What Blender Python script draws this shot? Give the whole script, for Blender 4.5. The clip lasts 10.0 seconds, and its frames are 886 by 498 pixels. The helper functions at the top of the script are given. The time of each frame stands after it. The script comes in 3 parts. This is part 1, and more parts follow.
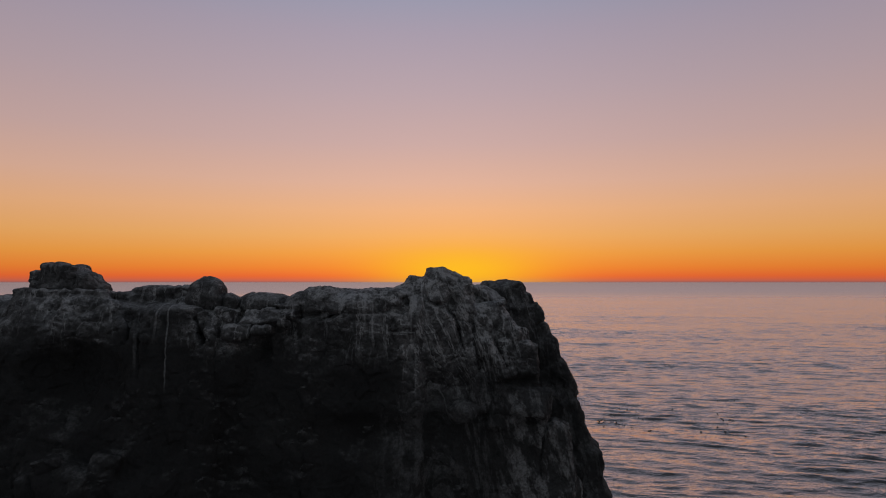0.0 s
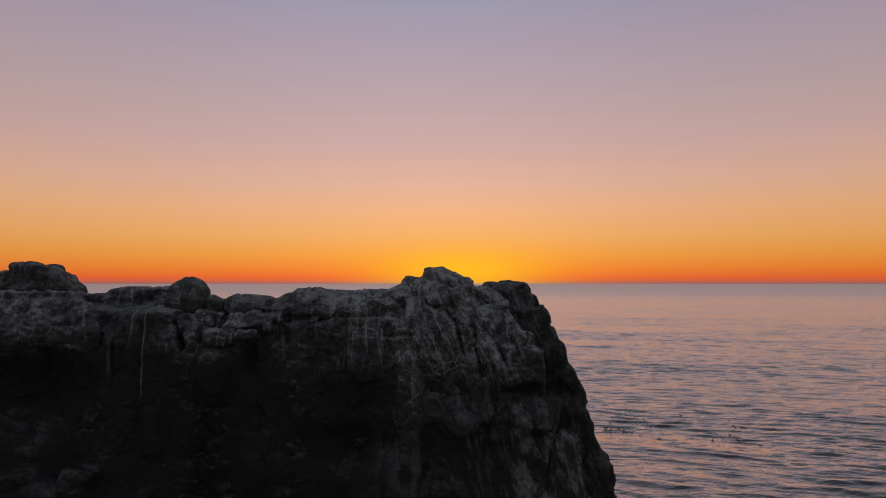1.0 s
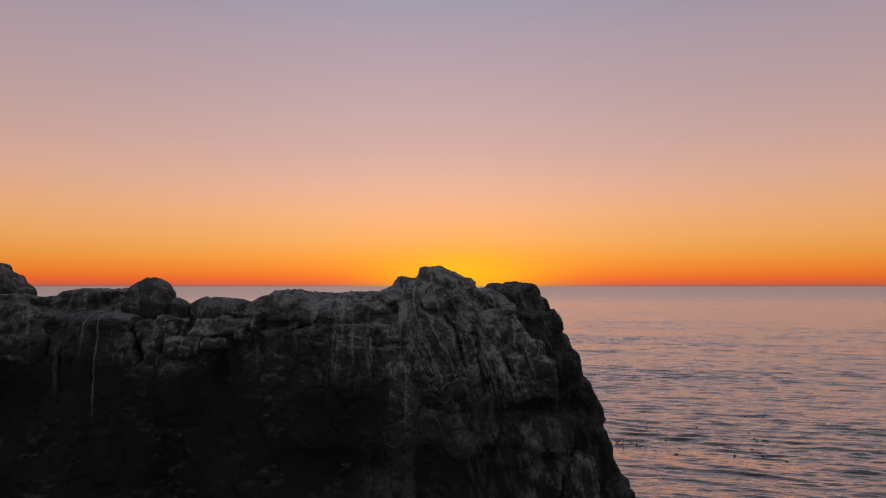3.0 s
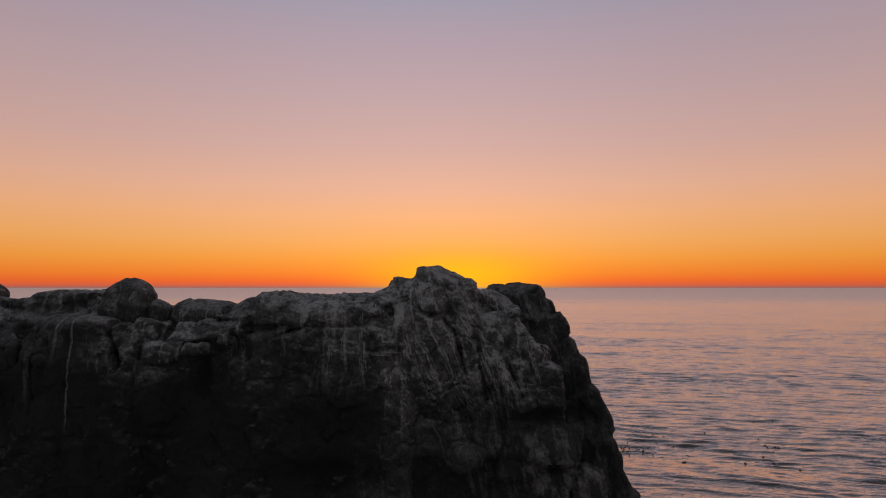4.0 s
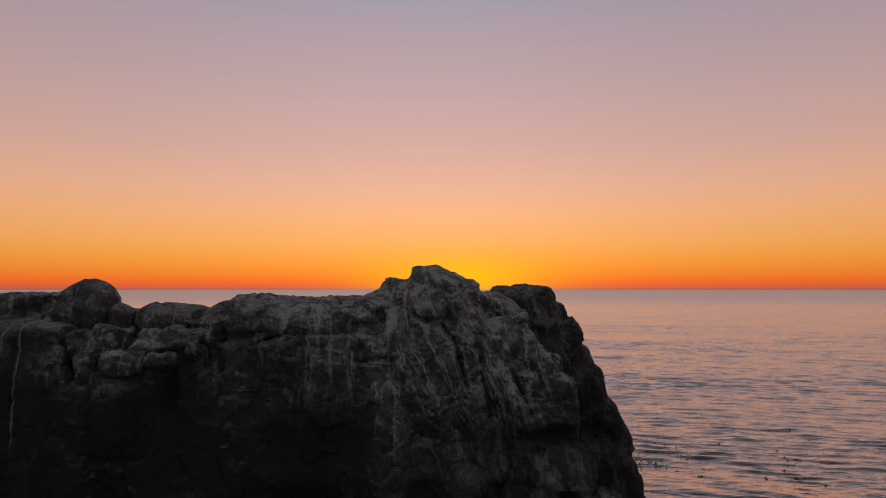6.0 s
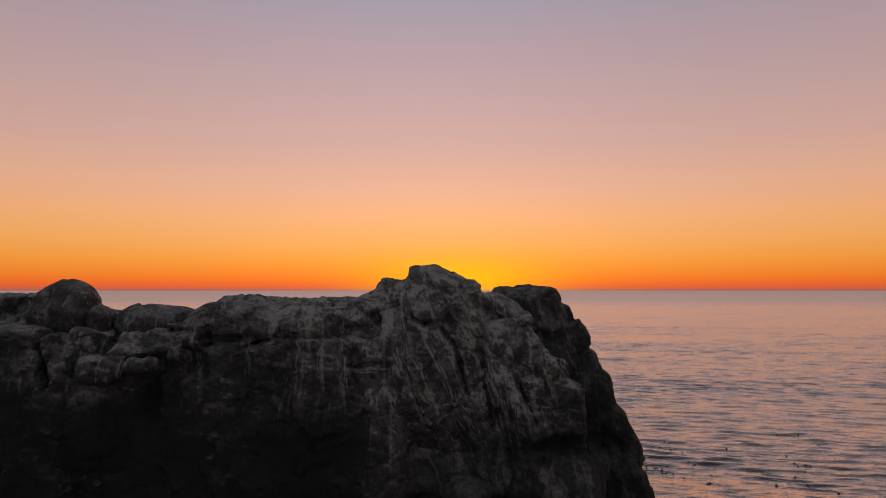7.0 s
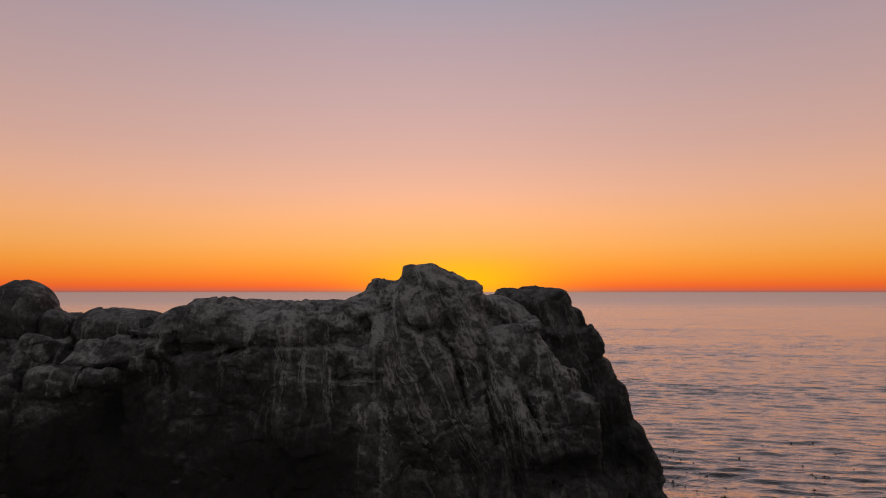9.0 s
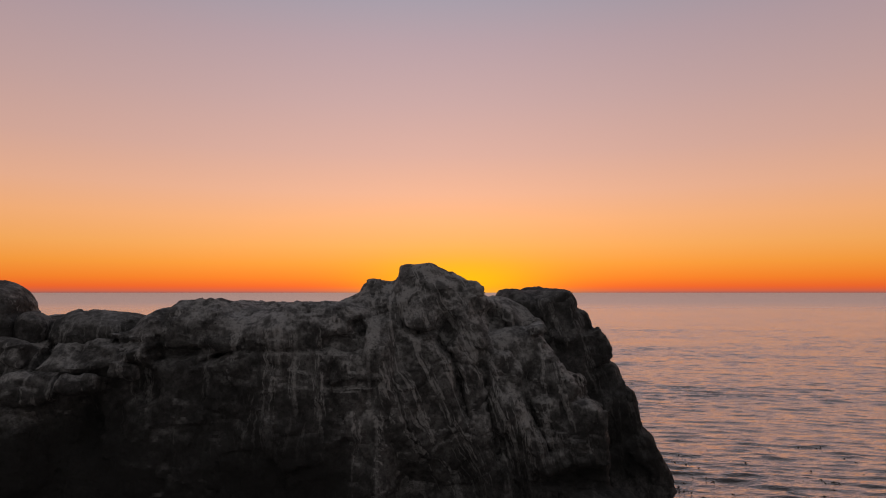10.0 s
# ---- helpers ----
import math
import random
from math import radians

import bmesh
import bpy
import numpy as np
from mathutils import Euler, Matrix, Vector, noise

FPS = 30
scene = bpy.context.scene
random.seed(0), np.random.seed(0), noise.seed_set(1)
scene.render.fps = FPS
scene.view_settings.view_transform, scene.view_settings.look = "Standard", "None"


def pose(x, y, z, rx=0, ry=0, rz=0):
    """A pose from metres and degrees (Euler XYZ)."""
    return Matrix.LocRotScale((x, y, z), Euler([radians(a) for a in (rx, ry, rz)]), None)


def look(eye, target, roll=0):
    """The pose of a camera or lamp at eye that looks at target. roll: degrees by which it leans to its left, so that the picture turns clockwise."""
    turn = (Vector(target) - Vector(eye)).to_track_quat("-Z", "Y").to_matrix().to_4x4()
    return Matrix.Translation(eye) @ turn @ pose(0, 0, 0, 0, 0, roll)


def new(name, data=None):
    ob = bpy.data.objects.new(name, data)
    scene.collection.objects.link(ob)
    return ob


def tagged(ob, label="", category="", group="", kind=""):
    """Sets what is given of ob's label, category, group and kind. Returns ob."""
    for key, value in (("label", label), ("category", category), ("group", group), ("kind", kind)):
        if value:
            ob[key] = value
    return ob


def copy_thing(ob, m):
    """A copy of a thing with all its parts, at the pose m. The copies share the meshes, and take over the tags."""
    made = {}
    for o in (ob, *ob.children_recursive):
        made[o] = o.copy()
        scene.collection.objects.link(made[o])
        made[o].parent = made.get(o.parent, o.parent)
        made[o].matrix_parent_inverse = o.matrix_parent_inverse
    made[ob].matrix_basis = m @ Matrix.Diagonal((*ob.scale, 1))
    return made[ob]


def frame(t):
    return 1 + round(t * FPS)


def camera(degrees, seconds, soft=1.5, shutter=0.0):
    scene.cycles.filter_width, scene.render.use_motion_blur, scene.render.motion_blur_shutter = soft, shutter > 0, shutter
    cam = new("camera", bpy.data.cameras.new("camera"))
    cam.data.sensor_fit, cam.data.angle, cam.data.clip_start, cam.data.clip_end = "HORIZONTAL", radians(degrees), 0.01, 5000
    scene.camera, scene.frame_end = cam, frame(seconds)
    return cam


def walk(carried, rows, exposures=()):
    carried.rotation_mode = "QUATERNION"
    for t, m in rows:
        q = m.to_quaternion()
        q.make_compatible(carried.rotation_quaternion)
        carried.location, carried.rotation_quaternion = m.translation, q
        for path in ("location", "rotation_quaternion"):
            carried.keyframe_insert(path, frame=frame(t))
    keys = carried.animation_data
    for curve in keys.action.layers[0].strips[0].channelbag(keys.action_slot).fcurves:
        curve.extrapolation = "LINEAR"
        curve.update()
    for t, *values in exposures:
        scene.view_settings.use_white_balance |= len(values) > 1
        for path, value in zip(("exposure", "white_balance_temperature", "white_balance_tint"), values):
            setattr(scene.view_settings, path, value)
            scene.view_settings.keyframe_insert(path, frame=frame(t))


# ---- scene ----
cam = camera(70.4, 10.0, soft=1.0)
PATH = [
    (0, (0.648, 1.496, 10.002), (0.619, 3.493, 10.1040)),
    (0.5, (0.654, 2.418, 9.993), (0.625, 4.415, 10.0970)),
    (1, (0.656, 3.375, 9.990), (0.627, 5.372, 10.0960)),
    (1.5, (0.663, 4.189, 9.982), (0.634, 6.186, 10.0910)),
    (2, (0.672, 5.029, 9.971), (0.643, 7.026, 10.0810)),
    (2.5, (0.678, 5.752, 9.955), (0.649, 7.749, 10.0670)),
    (4, (0.688, 7.843, 9.932), (0.660, 9.839, 10.0510)),
    (4.5, (0.694, 8.441, 9.927), (0.665, 10.438, 10.0470)),
    (5, (0.701, 9.062, 9.929), (0.672, 11.059, 10.0510)),
    (5.5, (0.707, 9.596, 9.929), (0.678, 11.592, 10.0530)),
    (7, (0.727, 11.167, 9.932), (0.697, 13.163, 10.0600)),
    (7.5, (0.731, 11.626, 9.932), (0.702, 13.622, 10.0620)),
    (8, (0.735, 12.112, 9.937), (0.706, 14.108, 10.0680)),
    (8.5, (0.745, 12.537, 9.938), (0.716, 14.532, 10.0700)),
    (9, (0.753, 12.990, 9.941), (0.724, 14.985, 10.0740)),
    (9.5, (0.760, 13.401, 9.948), (0.731, 15.396, 10.0820)),
    (10, (0.770, 13.802, 9.954), (0.740, 15.797, 10.0890)),
]
walk(cam, [(t, look(eye, target, 0)) for t, eye, target in PATH],
     exposures=[(0, -0.10, 5740, 3), (2.5, -0.03, 6100, 8), (5, 0.0, 6450, 9), (10, 0.06, 6850, 11)])

# ---- sky and sun ----
SUN_AZIMUTH = 0.7          # degrees right of straight ahead (+y)
SUN_ELEVATION = 0.6


def linear(r, g, b):
    """An 8-bit screen colour as scene-linear RGBA."""
    return tuple((c / 255 / 12.92) if c <= 10 else ((c / 255 + 0.055) / 1.055) ** 2.4 for c in (r, g, b)) + (1.0,)


def ramp(nodes, stops, mode="LINEAR"):
    node = nodes.new("ShaderNodeValToRGB")
    node.color_ramp.interpolation = mode
    el = node.color_ramp.elements
    while len(el) < len(stops):
        el.new(0.5)
    for e, (p, c) in zip(el, stops):
        e.position, e.color = p, c
    return node


def math_node(tree, op, a, b=None, clamp=False):
    node = tree.nodes.new("ShaderNodeMath")
    node.operation, node.use_clamp = op, clamp
    for i, v in enumerate((a, b)):
        if v is None:
            continue
        if isinstance(v, (int, float)):
            node.inputs[i].default_value = v
        else:
            tree.links.new(v, node.inputs[i])
    return node.outputs[0]


def mix_node(tree, fac, a, b, mode="MIX"):
    node = tree.nodes.new("ShaderNodeMix")
    node.data_type, node.blend_type = "RGBA", mode
    for i, v in ((0, fac), (6, a), (7, b)):
        if isinstance(v, (int, float)):
            node.inputs[i].default_value = v
        elif isinstance(v, tuple):
            node.inputs[i].default_value = v
        else:
            tree.links.new(v, node.inputs[i])
    return node.outputs[2]


world = bpy.data.worlds.new("dusk_sky")
scene.world = world
world.use_nodes = True
wt = world.node_tree
wt.nodes.clear()
w_out = wt.nodes.new("ShaderNodeOutputWorld")
w_bg = wt.nodes.new("ShaderNodeBackground")
wt.links.new(w_bg.outputs[0], w_out.inputs[0])
w_co = wt.nodes.new("ShaderNodeTexCoord")
w_sep = wt.nodes.new("ShaderNodeSeparateXYZ")
wt.links.new(w_co.outputs["Generated"], w_sep.inputs[0])
elev = math_node(wt, "MULTIPLY_ADD", math_node(wt, "ARCSINE", w_sep.outputs[2]), 180 / math.pi)
elev.node.inputs[2].default_value = 0.115
# colour by height over the horizon, in degrees of 0 to 50
glow_stops = [(0.0, (150, 98, 92)), (0.12, (196, 98, 76)), (0.5, (236, 99, 46)), (1.3, (242, 128, 46)), (2.6, (243, 153, 63)), (4.2, (242, 167, 93)),
              (6.5, (240, 173, 122)), (9.0, (228, 173, 145)), (12.5, (209, 167, 156)), (17.0, (192, 161, 161)), (22.0, (175, 154, 163)),
              (27.0, (150, 149, 166)), (38.0, (150, 150, 162)), (50.0, (150, 150, 163))]
sky_ramp = ramp(wt.nodes, [(d / 50, linear(*c)) for d, c in glow_stops])
wt.links.new(math_node(wt, "DIVIDE", elev, 50, True), sky_ramp.inputs[0])
# warm glow round the place where the sun goes down
az = math_node(wt, "SUBTRACT", math_node(wt, "MULTIPLY", math_node(wt, "ARCTAN2", w_sep.outputs[0], w_sep.outputs[1]), 180 / math.pi), SUN_AZIMUTH)
da = math_node(wt, "POWER", math_node(wt, "DIVIDE", az, 7.5), 2)
de = math_node(wt, "POWER", math_node(wt, "DIVIDE", math_node(wt, "SUBTRACT", elev, 1.0), 2.1), 2)
wide = math_node(wt, "POWER", math_node(wt, "DIVIDE", math_node(wt, "ADD", az, 4.0), 26.0), 2)
sunward = math_node(wt, "ADD", math_node(wt, "MULTIPLY", math_node(wt, "EXPONENT", math_node(wt, "MULTIPLY", wide, -1.0)), 0.17), 0.885)
lit_sky = mix_node(wt, 1.0, sky_ramp.outputs[0], sunward, "MULTIPLY")
near_sun = math_node(wt, "EXPONENT", math_node(wt, "MULTIPLY", math_node(wt, "ADD", da, de), -1.0))
glowing = mix_node(wt, math_node(wt, "MULTIPLY", near_sun, 0.85), lit_sky, linear(247, 190, 22))
# the sky dims towards the east, behind the viewer
west = wt.nodes.new("ShaderNodeMapRange")
west.interpolation_type = "SMOOTHSTEP"
for i, v in ((1, -0.75), (2, 0.85), (3, 0.0), (4, 1.0)):
    west.inputs[i].default_value = v
wt.links.new(w_sep.outputs[1], west.inputs[0])
dimmed = mix_node(wt, west.outputs[0], (0.160, 0.158, 0.165, 1.0), glowing)
nishita = wt.nodes.new("ShaderNodeTexSky")
nishita.sky_type, nishita.sun_disc = "NISHITA", False
nishita.sun_elevation, nishita.sun_rotation = radians(SUN_ELEVATION), radians(SUN_AZIMUTH)
haze = mix_node(wt, 1.0, nishita.outputs[0], (0.01, 0.01, 0.01, 1.0), "MULTIPLY")
wt.links.new(mix_node(wt, 1.0, dimmed, haze, "ADD"), w_bg.inputs[0])
w_bg.inputs[1].default_value = 1.0

sun_data = bpy.data.lights.new("sun", "SUN")
sun_data.energy, sun_data.angle, sun_data.color = 0.02, radians(0.6), (1.0, 0.55, 0.25)
sun = new("sun", sun_data)
sun.matrix_world = look((40 * math.sin(radians(SUN_AZIMUTH)), 40, 40 * math.tan(radians(SUN_ELEVATION))), (0, 0, 0))


# ---- materials ----
def material(name):
    m = bpy.data.materials.new(name)
    m.use_nodes = True
    return m, m.node_tree, m.node_tree.nodes["Principled BSDF"]


def noise_tex(tree, vector, scale, detail=6.0, rough=0.6):
    n = tree.nodes.new("ShaderNodeTexNoise")
    n.inputs["Scale"].default_value, n.inputs["Detail"].default_value, n.inputs["Roughness"].default_value = scale, detail, rough
    tree.links.new(vector, n.inputs["Vector"])
    return n.outputs[0]


def stretched(tree, scale):
    co = tree.nodes.new("ShaderNodeNewGeometry")
    mp = tree.nodes.new("ShaderNodeMapping")
    mp.inputs["Scale"].default_value = scale
    tree.links.new(co.outputs["Position"], mp.inputs["Vector"])
    return mp.outputs[0]


def span(tree, value, lo, hi, to_lo=0.0, to_hi=1.0):
    n = tree.nodes.new("ShaderNodeMapRange")
    n.interpolation_type = "SMOOTHSTEP"
    for i, v in ((1, lo), (2, hi), (3, to_lo), (4, to_hi)):
        n.inputs[i].default_value = v
    tree.links.new(value, n.inputs[0])
    return n.outputs[0]


def bump(tree, height, strength, distance, normal=None):
    n = tree.nodes.new("ShaderNodeBump")
    n.inputs["Strength"].default_value, n.inputs["Distance"].default_value = strength, distance
    tree.links.new(height, n.inputs["Height"])
    if normal is not None:
        tree.links.new(normal, n.inputs["Normal"])
    return n.outputs[0]


def rock_material(name, droppings, tone):
    m, t, bsdf = material(name)
    pos = stretched(t, (1, 1, 1))
    sep = t.nodes.new("ShaderNodeSeparateXYZ")
    t.links.new(pos, sep.inputs[0])
    geo = t.nodes.new("ShaderNodeNewGeometry")
    nsep = t.nodes.new("ShaderNodeSeparateXYZ")
    t.links.new(geo.outputs["Normal"], nsep.inputs[0])
    coarse = noise_tex(t, pos, 0.5, 5)
    grain = noise_tex(t, pos, 9.0, 8, 0.7)
    stone = ramp(t.nodes, [(p, (c * tone, 0.98 * c * tone, 0.955 * c * tone, 1)) for p, c in ((0.25, 0.025), (0.5, 0.045), (0.8, 0.082))])
    t.links.new(math_node(t, "ADD", math_node(t, "MULTIPLY", coarse, 0.6), math_node(t, "MULTIPLY", grain, 0.4)), stone.inputs[0])
    # droppings lie on ledges and run down in streaks, aslant on the flank of the summit
    sway = math_node(t, "MULTIPLY", noise_tex(t, pos, 0.8, 5), 0.55)
    lean = math_node(t, "SUBTRACT", span(t, sep.outputs[0], -1.4, 0.4, 0.0, 0.50), span(t, sep.outputs[0], 1.0, 2.6, 0.0, 0.28))
    flank = math_node(t, "MULTIPLY", lean, math_node(t, "SUBTRACT", sep.outputs[2], 8.3))
    run = t.nodes.new("ShaderNodeCombineXYZ")
    t.links.new(math_node(t, "ADD", math_node(t, "ADD", sep.outputs[0], flank), sway), run.inputs[0])
    t.links.new(sep.outputs[1], run.inputs[1])
    t.links.new(sep.outputs[2], run.inputs[2])

    def along(scale):
        mp = t.nodes.new("ShaderNodeMapping")
        mp.inputs["Scale"].default_value = scale
        t.links.new(run.outputs[0], mp.inputs["Vector"])
        return mp.outputs[0]

    drip = noise_tex(t, along((3.4, 1.2, 0.34)), 1.0, 4, 0.6)
    fine_drip = noise_tex(t, along((8.5, 3.0, 1.1)), 1.0, 5, 0.7)
    patch = noise_tex(t, pos, 0.4, 4)
    blotch = noise_tex(t, pos, 2.4, 6, 0.65)
    spread = math_node(t, "ADD", span(t, sep.outputs[0], -5.6, 0.4, 0.0, 2.2), math_node(t, "MULTIPLY", patch, 5.0))
    spread = math_node(t, "SUBTRACT", spread, span(t, sep.outputs[0], 1.2, 3.6, 0.0, 1.5))
    gap = math_node(t, "POWER", math_node(t, "DIVIDE", math_node(t, "ADD", sep.outputs[0], 6.4), 2.0), 2)
    spread = math_node(t, "SUBTRACT", spread, math_node(t, "MULTIPLY", math_node(t, "EXPONENT", math_node(t, "MULTIPLY", gap, -1.0)), 0.4))
    dome = math_node(t, "POWER", math_node(t, "DIVIDE", math_node(t, "ADD", sep.outputs[0], 10.9), 1.5), 2)
    spread = math_node(t, "SUBTRACT", spread, math_node(t, "MULTIPLY", math_node(t, "EXPONENT", math_node(t, "MULTIPLY", dome, -1.0)), 1.2))
    spread = math_node(t, "SUBTRACT", spread, span(t, sep.outputs[0], -13.4, -11.6, 0.9, 0.0))
    bare = math_node(t, "POWER", math_node(t, "DIVIDE", math_node(t, "ADD", sep.outputs[0], 2.2), 1.3), 2)
    spread = math_node(t, "SUBTRACT", spread, math_node(t, "MULTIPLY", math_node(t, "EXPONENT", math_node(t, "MULTIPLY", bare, -1.0)), 0.9))
    high = span(t, math_node(t, "ADD", sep.outputs[2], spread), 8.5, 12.0)
    thick = math_node(t, "ADD", drip, span(t, sep.outputs[0], -1.5, 1.0, 0.0, 0.05))
    streak = math_node(t, "MULTIPLY", span(t, thick, 0.54, 0.585), span(t, fine_drip, 0.49, 0.535))
    streak = math_node(t, "MULTIPLY", streak, span(t, nsep.outputs[2], 0.45, 0.85, 1.0, 0.25))
    ledge = math_node(t, "MULTIPLY", span(t, nsep.outputs[2], -0.05, 0.75), span(t, blotch, 0.38, 0.60, 0.25, 1.0))
    wash = math_node(t, "MULTIPLY", span(t, blotch, 0.42, 0.58, 0.30, 1.0), 0.34)
    cover = math_node(t, "ADD", math_node(t, "ADD", math_node(t, "MULTIPLY", streak, 0.75), math_node(t, "MULTIPLY", ledge, 0.55)), wash)
    cover = math_node(t, "MULTIPLY", cover, high)
    # where the birds sit, round the summit, a thin film whitens the whole surface
    perch = math_node(t, "MULTIPLY", span(t, sep.outputs[0], -2.6, -1.0), span(t, sep.outputs[2], 7.4, 9.0))
    cover = math_node(t, "ADD", cover, math_node(t, "MULTIPLY", perch, span(t, blotch, 0.38, 0.62, 0.09, 0.22)))
    # the longest single streaks: place along the rock, top, foot, half width, strength
    wander = math_node(t, "MULTIPLY", noise_tex(t, along((0.3, 0.3, 0.9)), 1.0, 3), 0.10)
    for x0, top, foot, half, strength in ((-10.87, 9.0, 5.4, 0.035, 0.5), (-11.35, 8.9, 7.4, 0.05, 0.25), (-12.1, 8.2, 6.2, 0.06, 0.2), (-2.62, 9.0, 7.1, 0.04, 0.4),
                                          (-2.95, 9.5, 7.4, 0.07, 0.35), (-3.15, 9.4, 8.2, 0.05, 0.35), (-1.02, 8.7, 6.9, 0.04, 0.3), (-0.85, 7.0, 5.0, 0.035, 0.3), (-4.75, 8.8, 8.2, 0.05, 0.4)):
        off = math_node(t, "ABSOLUTE", math_node(t, "SUBTRACT", math_node(t, "ADD", sep.outputs[0], wander), x0 + 0.05))
        line = math_node(t, "MULTIPLY", span(t, off, half * 0.5, half * 1.5, strength, 0.0), math_node(t, "MULTIPLY", span(t, sep.outputs[2], foot, foot + 0.9), span(t, sep.outputs[2], top, top + 0.25, 1.0, 0.0)))
        cover = math_node(t, "ADD", cover, math_node(t, "MULTIPLY", line, span(t, fine_drip, 0.3, 0.5, 0.5, 1.0)))
    low_ledge = math_node(t, "MULTIPLY", math_node(t, "MULTIPLY", ledge, span(t, patch, 0.48, 0.60)), 0.26)
    # pale washes on the flank's lowest blocks, raised to paint light on their tops
    foot = math_node(t, "MULTIPLY", span(t, sep.outputs[0], 2.2, 3.8, 0.18, 0.55), span(t, sep.outputs[2], 5.2, 5.8, 1.0, 0.0))
    foot = math_node(t, "MULTIPLY", foot, span(t, sep.outputs[0], -3.0, -1.5))
    smear = noise_tex(t, along((2.2, 1.0, 0.8)), 1.0, 5, 0.65)
    cover = math_node(t, "ADD", cover, math_node(t, "MULTIPLY", foot, span(t, smear, 0.46, 0.60, 0.12, 1.0)))
    speckle = span(t, grain, 0.36, 0.62, 0.55 * droppings, 1.25 * droppings)
    cover = math_node(t, "MULTIPLY", math_node(t, "ADD", cover, low_ledge), speckle, True)
    bsdf.inputs["Roughness"].default_value = 0.85
    bsdf.inputs["Specular IOR Level"].default_value = 0.25
    pit = span(t, noise_tex(t, pos, 22.0, 5, 0.7), 0.32, 0.46, 0.55, 1.0)
    cover = math_node(t, "MULTIPLY", cover, pit)
    dusty = mix_node(t, cover, stone.outputs[0], (0.50, 0.49, 0.48, 1.0))
    t.links.new(mix_node(t, pit, (0.012, 0.012, 0.012, 1.0), dusty), bsdf.inputs["Base Color"])
    n1 = bump(t, noise_tex(t, pos, 3.5, 9, 0.74), 0.9, 0.21)
    n3 = bump(t, grain, 0.9, 0.05, n1)
    t.links.new(n3, bsdf.inputs["Normal"])
    return m


def water_material():
    m, t, bsdf = material("sea_water")
    t.nodes.remove(bsdf)
    out = t.nodes["Material Output"]
    deep = t.nodes.new("ShaderNodeBsdfDiffuse")
    deep.inputs["Color"].default_value = (0.020, 0.021, 0.024, 1)
    gloss = t.nodes.new("ShaderNodeBsdfGlossy")
    gloss.inputs["Color"].default_value = (1.0, 0.925, 0.87, 1)
    mix = t.nodes.new("ShaderNodeMixShader")
    t.links.new(deep.outputs[0], mix.inputs[1])
    t.links.new(gloss.outputs[0], mix.inputs[2])
    t.links.new(mix.outputs[0], out.inputs["Surface"])
    geo = t.nodes.new("ShaderNodeNewGeometry")
    sep = t.nodes.new("ShaderNodeSeparateXYZ")
    t.links.new(geo.outputs["Position"], sep.inputs[0])
    # wind roughens the open water farther out
    drift = noise_tex(t, stretched(t, (0.002, 0.012, 1.0)), 1.0, 3)
    offshore = math_node(t, "ADD", sep.outputs[1], math_node(t, "MULTIPLY", drift, 120.0))
    near = span(t, offshore, 90.0, 330.0, 0.15, 0.22)
    t.links.new(math_node(t, "ADD", near, span(t, offshore, 330.0, 700.0, 0.0, 0.16)), gloss.inputs["Roughness"])
    pos = stretched(t, (0.30, 1.0, 1.0))
    mid = noise_tex(t, pos, 1.3, 5, 0.62)
    fine = noise_tex(t, stretched(t, (0.42, 1.0, 1.0)), 3.6, 4, 0.62)
    chop = noise_tex(t, stretched(t, (0.12, 0.36, 1.0)), 1.0, 6, 0.66)
    n1 = bump(t, chop, 0.4, 0.4)
    n2 = bump(t, mid, 0.5, 0.22, n1)
    n3 = bump(t, fine, 0.9, 0.09, n2)
    t.links.new(n3, gloss.inputs["Normal"])
    facing = t.nodes.new("ShaderNodeLayerWeight")
    facing.inputs["Blend"].default_value = 0.5
    t.links.new(n3, facing.inputs["Normal"])
    sheen = ramp(t.nodes, [(0.0, (0.03, 0.03, 0.03, 1)), (0.35, (0.08, 0.08, 0.08, 1)), (0.5, (0.22, 0.22, 0.22, 1)), (0.65, (0.58, 0.58, 0.58, 1)), (0.8, (0.88, 0.88, 0.88, 1)), (0.93, (0.89, 0.89, 0.89, 1)), (1.0, (0.70, 0.70, 0.70, 1))])
    t.links.new(facing.outputs["Facing"], sheen.inputs[0])
    t.links.new(sheen.outputs[0], mix.inputs[0])
    return m


ROCK = rock_material("guano_streaked_basalt", 1.0, 0.82)
# same basalt, darker and with fewer droppings: paints in the buttress's shade
SHADED_ROCK = rock_material("shaded_basalt", 0.35, 0.7)
BOULDER_ROCK = rock_material("weathered_basalt", 0.5, 0.85)
WATER = water_material()


# ---- helpers for building ----
def part(name, bm_or_mesh, mat, parent=None, label="", smooth=True, crease=0):
    """One mesh object under a thing (or on its own)."""
    if isinstance(bm_or_mesh, bmesh.types.BMesh):
        me = bpy.data.meshes.new(name)
        bm_or_mesh.to_mesh(me)
        bm_or_mesh.free()
    else:
        me = bm_or_mesh
    me.materials.append(mat)
    if smooth:
        me.polygons.foreach_set("use_smooth", [True] * len(me.polygons))
    if crease:
        me.set_sharp_from_angle(angle=radians(crease))
    ob = new(name, me)
    if parent is not None:
        ob.parent = parent
        ob.matrix_parent_inverse = Matrix.Translation(-parent.location)
    if label:
        tagged(ob, label)
    return ob


